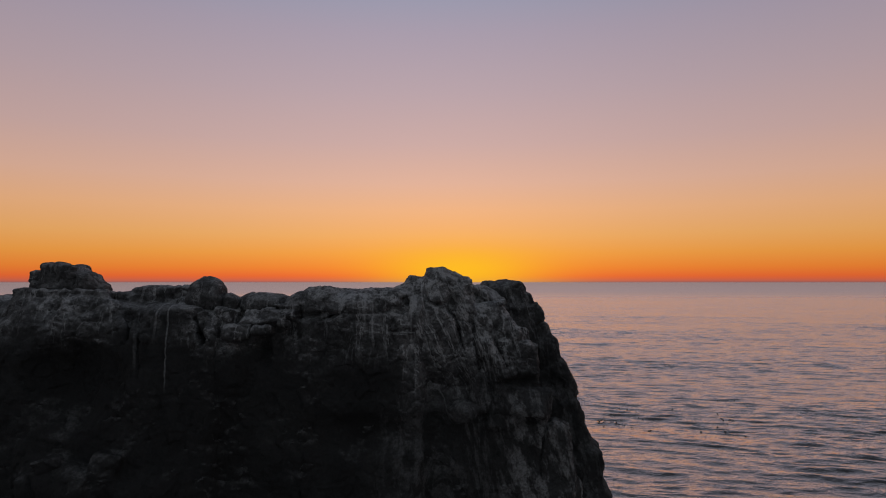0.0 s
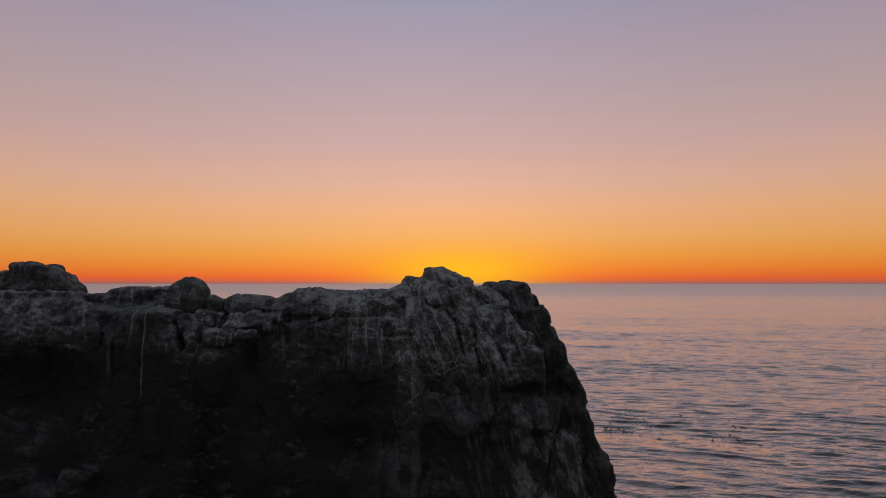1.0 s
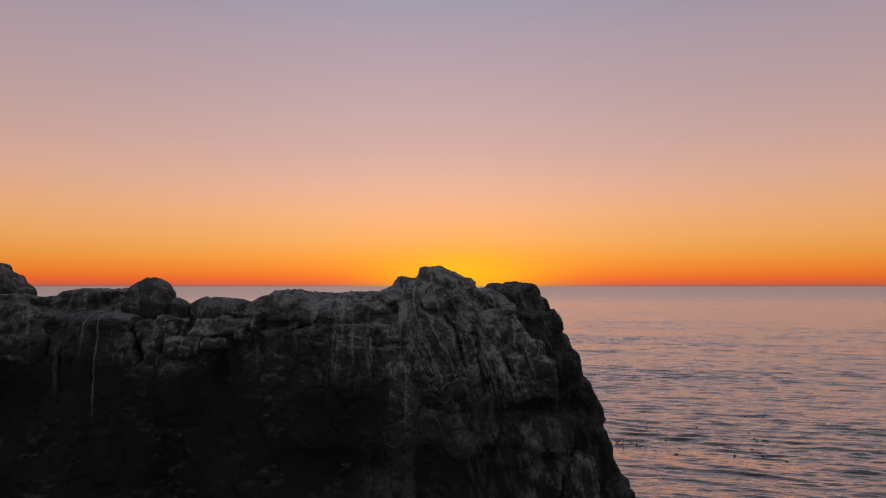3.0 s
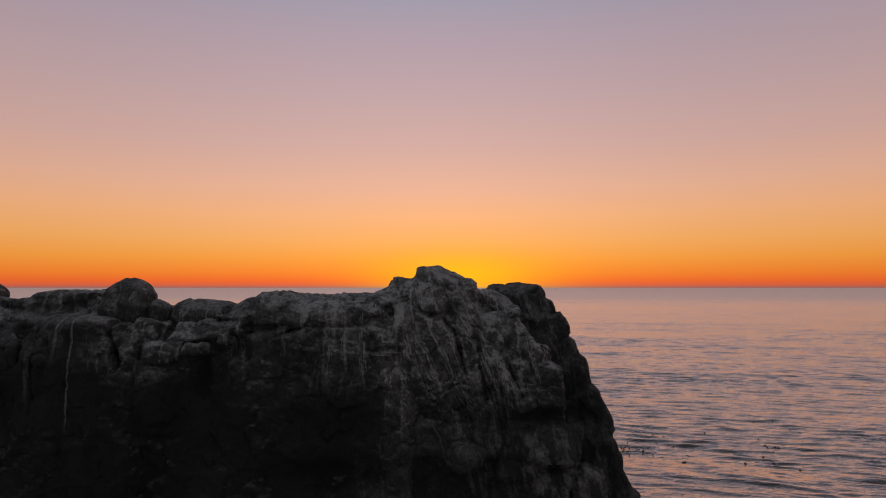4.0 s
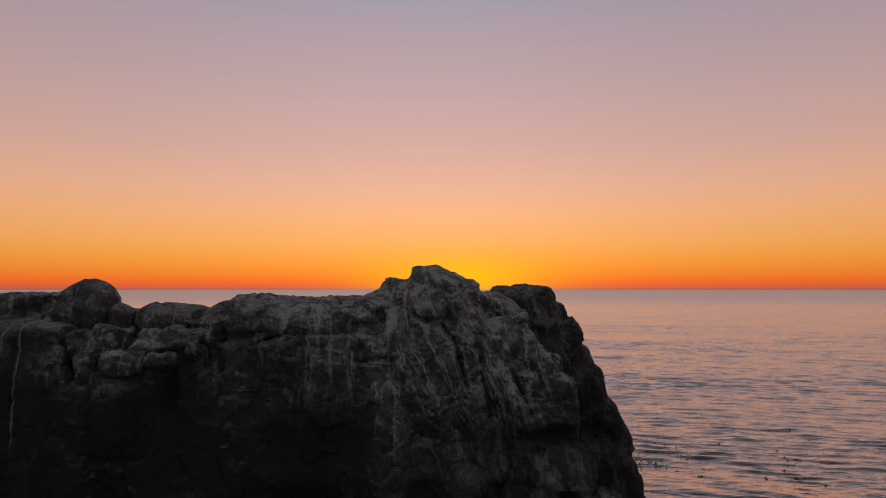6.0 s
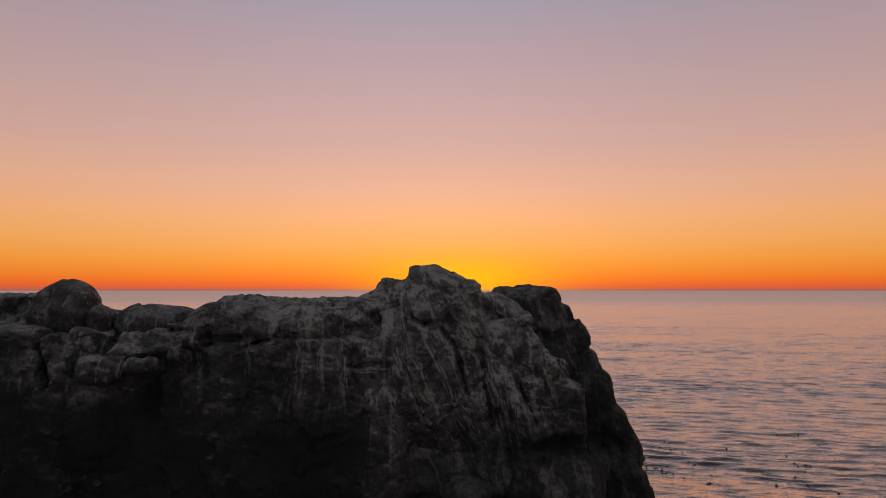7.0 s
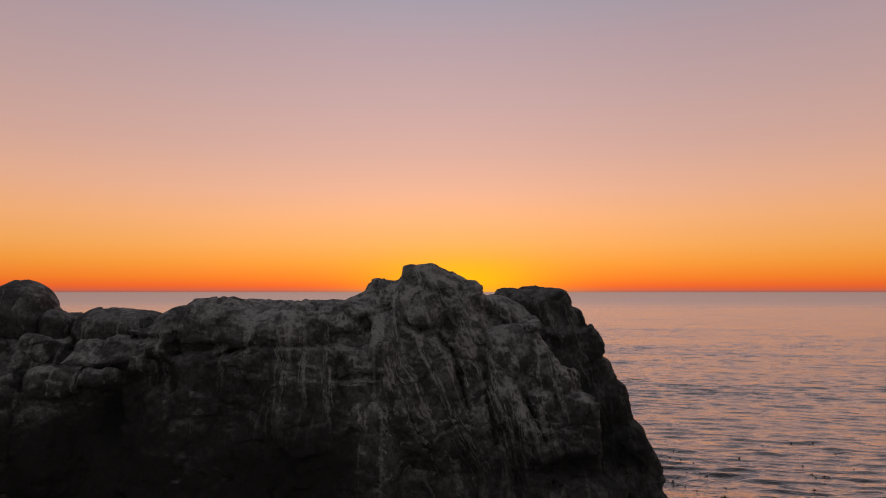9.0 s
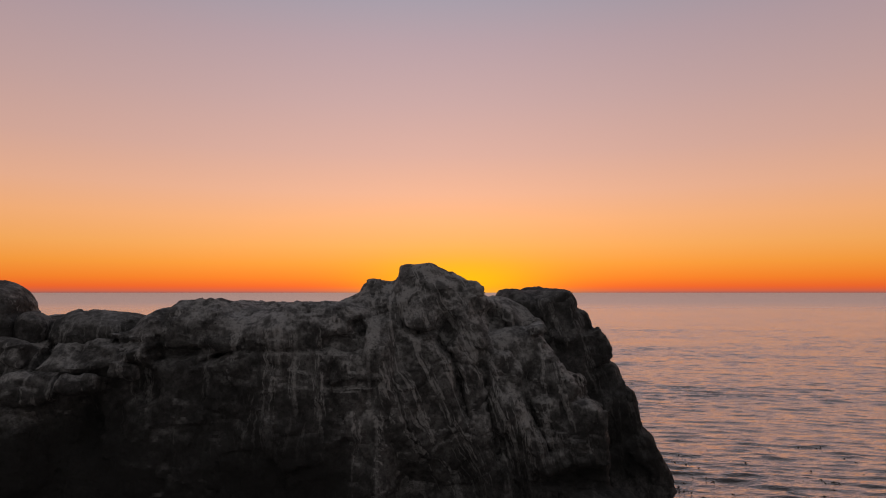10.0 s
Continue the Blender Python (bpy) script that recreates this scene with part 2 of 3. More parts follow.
def grid_mesh(name, verts, quads):
    me = bpy.data.meshes.new(name)
    me.vertices.add(len(verts))
    me.vertices.foreach_set("co", np.asarray(verts, dtype=np.float32).ravel())
    me.loops.add(len(quads) * 4)
    me.loops.foreach_set("vertex_index", np.asarray(quads, dtype=np.int32).ravel())
    me.polygons.add(len(quads))
    me.polygons.foreach_set("loop_start", np.arange(0, len(quads) * 4, 4, dtype=np.int32))
    me.update(calc_edges=True)
    me.validate()
    return me


# ---- sea ----
def sea_sheet():
    """One sheet of water to the horizon, with wind waves that fade into its gloss far out."""
    rng = np.random.default_rng(4)
    ys = [-4900.0, -1500.0, -400.0, -100.0, -30.0, 0.0, 15.0, 24.0]
    y = 30.0
    while y < 420:
        ys.append(y)
        y += max(0.10, 0.0024 * y)
    while y < 4900:
        ys.append(y)
        y *= 1.035
    ys.append(4950.0)
    ys = np.array(ys)
    # finer towards +x, where the water lies open to view
    u = np.concatenate((np.linspace(-1, -0.02, 110), np.linspace(0, 1, 480)))
    half = np.clip(np.abs(ys) * 0.78 + 8, 40, 5000)
    X = u[None, :] * half[:, None]
    X[:, 0], X[:, -1] = -6000, 6000
    Y = np.repeat(ys[:, None], len(u), 1)
    step_y = np.gradient(ys)[:, None]
    step_x = (half / 480)[:, None]
    # gusts: patches of ruffled and of smoother water; crests that waver
    gust = np.zeros_like(X)
    bend = np.zeros_like(X)
    for k in range(16):
        long = rng.uniform(14, 60)
        turn = rng.normal(0.2, 0.6)
        gust += np.sin(2 * math.pi / long * (0.6 * math.sin(turn) * X + math.cos(turn) * Y) + rng.random() * 6.28)
        bend += np.sin(2 * math.pi / rng.uniform(4, 16) * (math.cos(turn) * X + math.sin(turn) * Y) + rng.random() * 6.28)
    gust = np.clip(1.0 + 0.09 * gust, 0.6, 1.5)
    bend *= 0.05
    Z = np.zeros_like(X)
    for k in range(138):
        swell = k >= 90
        wave = (rng.uniform(8, 30) if k >= 112 else rng.uniform(3.5, 9)) if swell else 0.40 * (2.0 / 0.40) ** rng.random()
        turn = rng.normal(0.21, 0.10 if swell else 0.17)
        kx, ky = 2 * math.pi / wave * math.sin(turn), 2 * math.pi / wave * math.cos(turn)
        keep = np.clip(wave / (3.5 * np.maximum(step_y * abs(math.cos(turn)), step_x * abs(math.sin(turn)))) - 0.5, 0, 1)
        phase = kx * X + ky * (Y + bend) + rng.random() * 6.28
        shape = np.sin(phase) + 0.42 * np.sin(2 * phase) + 0.20 * np.sin(3 * phase)
        Z += keep * ((0.0007 if k >= 112 else 0.0010) * wave if swell else 0.0040 * gust * wave ** 0.70) * shape
    n, c = X.shape
    idx = np.arange(n * c).reshape(n, c)
    quads = np.stack((idx[:-1, :-1], idx[:-1, 1:], idx[1:, 1:], idx[1:, :-1]), -1).reshape(-1, 4)
    me = grid_mesh("sea", np.stack((X, Y, Z), -1).reshape(-1, 3), quads)
    sea = part("sea", me, WATER)
    tagged(sea, "calm rippled sea reflecting the mauve and orange sunset", "sea", kind="structure")


sea_sheet()


# ---- rock ----
def hashed(ix, iy, iz, seed):
    h = (ix * 374761393 + iy * 668265263 + iz * 2147483647 + seed * 1274126177) & 0xFFFFFFFF
    h = ((h ^ (h >> 13)) * 1274126177) & 0xFFFFFFFF
    return ((h ^ (h >> 16)) & 0xFFFF) / 32767.5 - 1.0


def lattice(axes, cell, seed):
    """Smooth noise of about -1 to 1 on a regular grid, the same in every grid of the place."""
    weights, starts = [], []
    for ax, c in zip(axes, cell):
        g = ax / c
        i0 = np.floor(g).astype(np.int64)
        f = g - i0
        f = f * f * f * (f * (f * 6 - 15) + 10)
        lo = i0.min()
        w = np.zeros((len(ax), i0.max() - lo + 2), dtype=np.float32)
        w[np.arange(len(ax)), i0 - lo] = 1 - f
        w[np.arange(len(ax)), i0 - lo + 1] = f
        weights.append(w)
        starts.append(np.arange(lo, i0.max() + 2, dtype=np.int64))
    gx, gy, gz = np.meshgrid(*starts, indexing="ij")
    v = hashed(gx, gy, gz, seed).astype(np.float32)
    v = np.tensordot(weights[0], v, (1, 0))
    v = np.tensordot(v, weights[1], (1, 1)).transpose(0, 2, 1)
    return np.tensordot(v, weights[2], (2, 1))


class Stone:
    """A body of rock as a field of distances: rounded blocks and lumps melted together, hollows cut out."""

    def __init__(self, lo, hi, voxel):
        self.axes = [np.arange(a, b, voxel, dtype=np.float32) for a, b in zip(lo, hi)]
        self.voxel = voxel
        X, Y, Z = np.meshgrid(*self.axes, indexing="ij", sparse=True)
        a = self.axes
        self.X = X + 0.10 * lattice(a, (1.9, 1.9, 1.9), 11) + 0.07 * lattice(a, (0.8, 0.8, 0.8), 14)
        self.Y = Y + 0.10 * lattice(a, (1.9, 1.9, 1.9), 12) + 0.07 * lattice(a, (0.8, 0.8, 0.8), 15)
        self.Z = Z + 0.08 * lattice(a, (1.9, 1.9, 1.9), 13) + 0.04 * lattice(a, (0.8, 0.8, 0.8), 16)
        self.d = np.full(self.X.shape, 9.0, dtype=np.float32)

    def window(self, c, reach):
        s = []
        for ax, v, r in zip(self.axes, c, reach):
            i, j = np.searchsorted(ax, (v - r, v + r))
            s.append(slice(max(i - 1, 0), j + 1))
        return tuple(s)

    def local(self, s, c, turn, lean, pitch):
        m = np.array(Euler((radians(pitch), radians(lean), radians(turn))).to_matrix().transposed(), dtype=np.float32)
        x, y, z = self.X[s] - c[0], self.Y[s] - c[1], self.Z[s] - c[2]
        return [m[i, 0] * x + m[i, 1] * y + m[i, 2] * z for i in range(3)]

    def melt(self, s, d, k):
        a = self.d[s]
        h = np.clip(k - np.abs(a - d), 0, None) / k
        self.d[s] = np.minimum(a, d) - h * h * k * 0.25

    def block(self, x, y, z, hx, hy, hz, r=0.3, turn=0, lean=0, pitch=0, k=0.35):
        reach = math.sqrt(hx * hx + hy * hy + hz * hz) + 1.3
        s = self.window((x, y, z), (reach, reach, reach))
        p = self.local(s, (x, y, z), turn, lean, pitch)
        q = [np.abs(v) - (h - r) for v, h in zip(p, (hx, hy, hz))]
        out = np.sqrt(sum(np.maximum(v, 0) ** 2 for v in q)) + np.minimum(np.maximum(np.maximum(q[0], q[1]), q[2]), 0) - r
        self.melt(s, out, k)

    def lump(self, x, y, z, rx, ry, rz, turn=0, lean=0, pitch=0, k=0.35):
        reach = max(rx, ry, rz) + 1.3
        s = self.window((x, y, z), (reach, reach, reach))
        p = self.local(s, (x, y, z), turn, lean, pitch)
        n = np.sqrt(sum((v / r) ** 2 for v, r in zip(p, (rx, ry, rz))))
        self.melt(s, (n - 1) * min(rx, ry, rz), k)

    def hollow(self, x, y, z, rx, ry, rz, turn=0, lean=0, pitch=0, k=0.3):
        reach = max(rx, ry, rz) + 0.8
        s = self.window((x, y, z), (reach, reach, reach))
        p = self.local(s, (x, y, z), turn, lean, pitch)
        n = np.sqrt(sum((v / r) ** 2 for v, r in zip(p, (rx, ry, rz))))
        g = np.sqrt(sum((v / (r * r)) ** 2 for v, r in zip(p, (rx, ry, rz))))
        d = -n * (n - 1) / (g + 1e-6)
        a = self.d[s]
        h = np.clip(k - np.abs(a - d), 0, None) / k
        self.d[s] = np.maximum(a, d) + h * h * k * 0.25

    def rib(self, a, b, ra, rb, k=0.25):
        """A rounded rib from a to b, thinning from ra to rb."""
        mid = [(p + q) / 2 for p, q in zip(a, b)]
        s = self.window(mid, [abs(p - q) / 2 + max(ra, rb) + 0.7 for p, q in zip(a, b)])
        way = [q - p for p, q in zip(a, b)]
        p = [g[s] - c for g, c in zip((self.X, self.Y, self.Z), a)]
        t = np.clip(sum(v * w for v, w in zip(p, way)) / sum(w * w for w in way), 0, 1)
        out = np.sqrt(sum((v - w * t) ** 2 for v, w in zip(p, way))) - (ra + (rb - ra) * t)
        self.melt(s, out, k)

    def crack(self, points, width, depth, back):
        """An open joint in the front, along a line of (x, z); it reaches no deeper than back."""
        for (xa, za), (xb, zb) in zip(points, points[1:]):
            lo, hi = min(xa, xb) - 0.5, max(xa, xb) + 0.5
            i, j = np.searchsorted(self.axes[0], (lo, hi))
            k, m = np.searchsorted(self.axes[2], (min(za, zb) - 0.5, max(za, zb) + 0.5))
            e = np.searchsorted(self.axes[1], back)
            s = (slice(i, j), slice(0, e), slice(k, m))
            px, pz = self.X[s] - xa, self.Z[s] - za
            wx, wz = xb - xa, zb - za
            t = np.clip((px * wx + pz * wz) / (wx * wx + wz * wz), 0, 1)
            far = (px - wx * t) ** 2 + (pz - wz * t) ** 2
            self.d[s] += depth * np.exp(-far / (width * width))

    def bevel(self, y, z, slope, k=0.4):
        """Cuts the front's top edge back to a slope that starts at (y, z)."""
        c, w = math.cos(radians(slope)), math.sin(radians(slope))
        plane = (self.Z - z) * c - (self.Y - y) * w
        h = np.clip(k - np.abs(self.d - plane), 0, None) / k
        self.d = np.maximum(self.d, plane) + h * h * k * 0.25

    def mesh(self, name, rough=1.0):
        a, d = self.axes, self.d
        d += 0.07 * rough
        d += rough * (0.06 - 0.16 * np.abs(lattice(a, (1.7, 1.7, 2.6), 21)))
        d += rough * (0.04 - 0.12 * np.abs(lattice(a, (0.75, 0.75, 1.0), 22)))
        d += rough * (0.01 - 0.05 * np.abs(lattice(a, (0.36, 0.36, 0.42), 23)))
        d += rough * 0.025 * lattice(a, (0.19, 0.19, 0.21), 24)
        # joints: narrow grooves, some upright, some level, that start and end
        def groove(u, spacing, width):
            u = u / spacing
            return np.exp(-((u - np.floor(u) - 0.5) * spacing / width) ** 2)

        warp = 0.55 * lattice(a, (1.6, 1.6, 1.6), 31) + 0.14 * lattice(a, (0.5, 0.5, 0.5), 33)
        some = np.clip(1.6 * lattice(a, (2.2, 2.2, 3.0), 35) - 0.1, 0, 1)
        d += rough * 0.07 * some * groove(self.X + 0.3 * self.Y + 1.4 * warp, 1.7, 0.08)
        d += rough * 0.03 * np.clip(0.5 - some, 0, 0.5) * 2 * np.clip(1.8 * lattice(a, (1.8, 1.8, 1.2), 36) - 0.2, 0, 1) * groove(self.Z + 0.12 * self.X + 2.2 * warp, 1.25, 0.07)
        return surface(name, d, a, self.voxel, rough)


def facets(p, size, seed):
    """Broken planes: for each place the height of the chip of stone that it lies on."""
    q = p / np.array(size)
    base = np.floor(q).astype(np.int64)
    best = np.full(len(p), 1e9)
    cell = base.copy()
    for step in np.ndindex(3, 3, 3):
        c = base + np.array(step) - 1
        rel = q - (c + 0.5 + 0.45 * np.stack([hashed(c[:, 0], c[:, 1], c[:, 2], seed + m) for m in range(3)], -1))
        dist = (rel ** 2).sum(1)
        closer = dist < best
        best = np.where(closer, dist, best)
        cell[closer] = c[closer]
    r = np.stack([hashed(cell[:, 0], cell[:, 1], cell[:, 2], seed + m) for m in range(7)], -1)
    rel = q - (cell + 0.5 + 0.45 * r[:, :3])
    return 0.45 * r[:, 6] + 0.9 * (rel * r[:, 3:6]).sum(1)


def seams(p, size, seed):
    """How near each place lies to a joint between two blocks: 0 on the joint."""
    q = p / np.array(size)
    base = np.floor(q).astype(np.int64)
    near = np.full(len(p), 1e9)
    second = near.copy()
    for step in np.ndindex(3, 3, 3):
        c = base + np.array(step) - 1
        rel = q - (c + 0.5 + 0.42 * np.stack([hashed(c[:, 0], c[:, 1], c[:, 2], seed + m) for m in range(3)], -1))
        dist = np.sqrt((rel ** 2).sum(1))
        second = np.minimum(second, np.maximum(near, dist))
        near = np.minimum(near, dist)
    return second - near


def cloud(p, seed):
    """Smooth noise of about -1 to 1 at any places."""
    i0 = np.floor(p).astype(np.int64)
    f = p - i0
    f = f * f * (3 - 2 * f)
    out = np.zeros(len(p))
    for i in (0, 1):
        for j in (0, 1):
            for k in (0, 1):
                w = (f[:, 0] if i else 1 - f[:, 0]) * (f[:, 1] if j else 1 - f[:, 1]) * (f[:, 2] if k else 1 - f[:, 2])
                out += w * hashed(i0[:, 0] + i, i0[:, 1] + j, i0[:, 2] + k, seed)
    return out


def chipped(verts, quads, rough):
    normal = np.zeros_like(verts)
    across = np.cross(verts[quads[:, 2]] - verts[quads[:, 0]], verts[quads[:, 3]] - verts[quads[:, 1]])
    for i in range(4):
        for ax in range(3):
            normal[:, ax] += np.bincount(quads[:, i], across[:, ax], len(verts))
    normal /= np.linalg.norm(normal, axis=1)[:, None] + 1e-9
    bent = verts + 0.26 * np.stack([cloud(verts / 0.7, 90 + m) for m in range(3)], -1)
    lift = 0.06 * facets(bent, (1.3, 1.3, 1.7), 50) + 0.075 * facets(bent, (0.62, 0.62, 0.7), 60) + 0.045 * facets(bent, (0.28, 0.28, 0.3), 70)
    # joints between blocks, open here and closed there
    loose = np.clip(0.35 + 1.6 * cloud(verts / 1.3, 95), 0, 1)
    lift -= loose * 0.085 * np.exp(-(seams(bent, (1.7, 1.7, 1.2), 40) / 0.055) ** 2)
    lift -= np.clip(0.1 + 1.8 * cloud(verts / 0.8, 96), 0, 1) * 0.045 * np.exp(-(seams(bent, (0.8, 0.8, 0.62), 45) / 0.09) ** 2)
    # flutes worn by run-off, upright on the front and aslant on the flank of the summit
    x, y, z = verts.T
    slant = 0.5 * np.clip((x + 1.4) / 1.8, 0, 1) - 0.28 * np.clip((x - 1.0) / 1.6, 0, 1)
    flute = np.abs(cloud(np.stack(((x + slant * (z - 8.3)) / 0.55, y / 1.2, z / 2.6), -1), 81))
    fine = np.abs(cloud(np.stack(((x + slant * (z - 8.3)) / 0.22, y / 0.5, z / 1.1), -1), 82))
    steep = np.clip(1.25 - 1.6 * np.abs(normal[:, 2]), 0, 1)
    lift = lift * (0.7 + 0.3 * steep) + steep * ((0.04 - 0.11 * flute) * np.clip(0.45 + (x + 2.0) / 3.5, 0.45, 1.35) + (0.02 - 0.05 * fine))
    return verts + normal * (lift * rough)[:, None]


def whole(verts, quads):
    """Keeps the one body that hangs together and drops loose crumbs."""
    label = np.arange(len(verts))
    while True:
        low = label[quads].min(1)
        new_label = label.copy()
        for i in range(4):
            np.minimum.at(new_label, quads[:, i], low)
        new_label = new_label[new_label]
        if (new_label == label).all():
            break
        label = new_label
    main = np.bincount(label, minlength=len(verts)).argmax()
    keep = label == main
    number = np.cumsum(keep) - 1
    return verts[keep], number[quads[keep[quads].all(1)]]


def surface(name, d, axes, voxel, rough):
    """The skin of a field of distances, one corner in each cell that it crosses."""
    for ax in range(3):
        for end in (0, -1):
            sl = [slice(None)] * 3
            sl[ax] = end
            d[tuple(sl)] = np.maximum(d[tuple(sl)], 0.01)
    inside = d < 0
    n = [s - 1 for s in d.shape]
    corner = [(i, j, k) for i in (0, 1) for j in (0, 1) for k in (0, 1)]

    def cut(v, c):
        return v[c[0]:n[0] + c[0], c[1]:n[1] + c[1], c[2]:n[2] + c[2]]

    count = sum(cut(inside, c).astype(np.uint8) for c in corner)
    cells = np.nonzero((count > 0) & (count < 8))
    number = np.full(n, -1, dtype=np.int64)
    number[cells] = np.arange(len(cells[0]))
    vals = {c: d[cells[0] + c[0], cells[1] + c[1], cells[2] + c[2]] for c in corner}
    total = np.zeros((len(cells[0]), 3))
    hits = np.zeros(len(cells[0]))
    for c in corner:
        for ax in range(3):
            if c[ax]:
                continue
            e = list(c)
            e[ax] = 1
            va, vb = vals[c], vals[tuple(e)]
            cross = (va < 0) != (vb < 0)
            t = np.where(cross, va / np.where(cross, va - vb, 1), 0)
            p = np.zeros((len(t), 3)) + np.array(c)
            p[:, ax] = t
            total += p * cross[:, None]
            hits += cross
    verts = (total / hits[:, None] + np.stack(cells, -1)) * voxel + np.array([ax[0] for ax in axes])
    quads = []
    for ax in range(3):
        b, c = (ax + 1) % 3, (ax + 2) % 3
        lo = [slice(1, -1)] * 3
        hi = [slice(1, -1)] * 3
        lo[ax], hi[ax] = slice(0, -1), slice(1, None)
        s0, s1 = inside[tuple(lo)], inside[tuple(hi)]
        at = np.nonzero(s0 != s1)
        pos = [v + 1 for v in at]
        pos[ax] = at[ax]
        ring = []
        for ob, oc in ((-1, -1), (0, -1), (0, 0), (-1, 0)):
            q = [v.copy() for v in pos]
            q[b] += ob
            q[c] += oc
            ring.append(number[q[0], q[1], q[2]])
        q = np.stack(ring, -1)
        flip = ~s0[at]
        q[flip] = q[flip][:, ::-1]
        quads.append(q)
    quads = np.concatenate(quads)
    quads = quads[(quads >= 0).all(1)]
    verts, quads = whole(verts, quads)
    return grid_mesh(name, chipped(verts, quads, rough), quads)


VOXEL = 0.065


def rock_block(base, x, y, z, hx, hy, hz, r, turn=0, lean=0, pitch=0):
    """One block of the stack that can be told apart from the face behind it."""
    reach = [1.15 * math.hypot(hx, hz) + 0.35, 1.15 * math.hypot(hy, hz) + 0.35, 1.15 * math.hypot(hx, hz) + 0.3]
    s = Stone([c - e for c, e in zip((x, y, z), reach)], [c + e for c, e in zip((x, y, z), reach)], 0.05)
    s.block(x, y, z, hx, hy, hz, r, turn, lean, pitch)
    return part("rock_block", s.mesh("rock_block", 0.75), ROCK, base, crease=32)


def sea_stack():
    base = new("sea_stack")
    base.location = (-6, 31, 0)
    tagged(base, "dark craggy sea stack of basalt streaked with white bird droppings", "sea stack")

    # main body: great blocks side by side, upright to the sea
    s = Stone((-22.5, 24.8, -1.2), (6.0, 34.9, 10.9), VOXEL)
    s.block(-18.0, 30.4, 3.9, 4.0, 4.0, 5.5, 1.0, k=1.0)
    s.block(-12.0, 30.5, 4.0, 3.2, 3.9, 5.2, 0.5, k=0.6)
    s.block(-7.2, 30.9, 3.8, 2.4, 3.6, 5.15, 0.5, k=0.4)
    s.block(-3.2, 30.9, 4.2, 2.8, 3.6, 5.45, 0.5, k=0.4)
    s.block(0.4, 31.6, 3.9, 2.6, 3.3, 5.3, 0.6, k=0.5)
    s.block(2.2, 31.9, 3.0, 2.0, 2.8, 4.2, 0.6, k=0.6)
    s.bevel(26.9, 8.3, 48)
    # front west of the summit: a capping block with an undercut, then a rounded brow
    s.block(-4.98, 28.6, 9.00, 0.74, 0.95, 0.52, 0.28, lean=-8, pitch=-36, k=0.25)
    s.block(-4.45, 28.65, 9.14, 0.42, 0.8, 0.48, 0.32, lean=6, pitch=-34, k=0.2)
    s.lump(-3.85, 28.5, 8.80, 0.60, 1.05, 0.74, pitch=-26, k=0.2)
    s.lump(-5.80, 28.35, 8.88, 0.80, 0.95, 0.58, lean=-12, pitch=-24, k=0.3)
    s.lump(-2.7, 28.5, 8.75, 1.5, 1.35, 0.92, pitch=-26, k=0.3)
    s.lump(-1.75, 28.5, 8.9, 0.85, 1.1, 0.82, pitch=-24, k=0.25)
    s.block(-3.25, 28.25, 7.9, 1.0, 0.85, 0.72, 0.30, pitch=-10, k=0.22)
    s.block(-4.35, 28.35, 7.2, 0.95, 0.90, 1.35, 0.45, lean=-7, pitch=-8, k=0.22)
    s.lump(-2.6, 28.0, 6.6, 1.25, 0.75, 1.2, k=0.35)
    s.block(-1.4, 28.3, 6.4, 0.7, 0.8, 1.3, 0.35, lean=-5, pitch=-4, k=0.25)
    s.lump(-5.85, 27.9, 6.8, 0.55, 0.7, 1.1, k=0.3)
    # blocks between the gap and the brow
    s.block(-6.50, 27.85, 8.32, 0.85, 0.75, 0.50, 0.20, lean=-6, pitch=-42, k=0.15)
    s.block(-7.62, 27.9, 8.20, 0.42, 0.75, 0.46, 0.18, lean=-8, pitch=-40, k=0.12)
    s.lump(-8.4, 27.4, 6.4, 0.75, 0.7, 1.2, k=0.3)
    s.lump(-8.85, 27.3, 6.95, 0.32, 0.45, 0.30, k=0.15)
    s.block(-7.0, 28.9, 8.55, 1.5, 1.0, 0.58, 0.25, k=0.2)
    # rounded masses farther along
    s.block(-10.9, 27.7, 7.45, 1.25, 0.85, 1.55, 0.6, pitch=-4, k=0.25)
    s.lump(-10.6, 27.6, 8.65, 1.1, 0.8, 0.42, lean=6, k=0.2)
    s.block(-14.5, 27.8, 8.30, 1.35, 1.0, 0.90, 0.55, lean=5, pitch=-28, k=0.25)
    s.block(-16.9, 27.8, 8.25, 1.1, 1.0, 0.95, 0.5, lean=-4, pitch=-26, k=0.25)
    s.lump(-13.0, 27.5, 7.4, 0.45, 0.6, 1.5, lean=-6, k=0.3)
    s.lump(-14.6, 26.5, 2.0, 1.9, 1.3, 1.1, lean=8, k=0.4)
    s.block(-15.6, 26.2, 2.1, 0.7, 0.8, 0.55, 0.2, turn=20, lean=-8, k=0.2)
    s.block(-12.9, 26.6, 2.6, 0.6, 0.8, 0.75, 0.25, lean=10, k=0.2)
    s.lump(-12.0, 26.9, 1.6, 1.2, 1.0, 1.0, k=0.4)
    # terraces on the top
    s.block(-11.7, 29.4, 9.30, 1.5, 1.2, 0.55, 0.22, lean=-2, k=0.25)
    s.block(-12.9, 29.0, 9.15, 0.9, 1.0, 0.48, 0.2, lean=3, k=0.2)
    s.block(-10.4, 28.7, 9.0, 0.9, 0.8, 0.32, 0.16, k=0.2)
    s.block(-15.8, 28.5, 9.25, 2.1, 1.1, 0.42, 0.25, pitch=-8, k=0.25)
    # hollows, clefts and overhangs
    s.hollow(-14.6, 25.9, 5.9, 2.3, 1.6, 2.0)
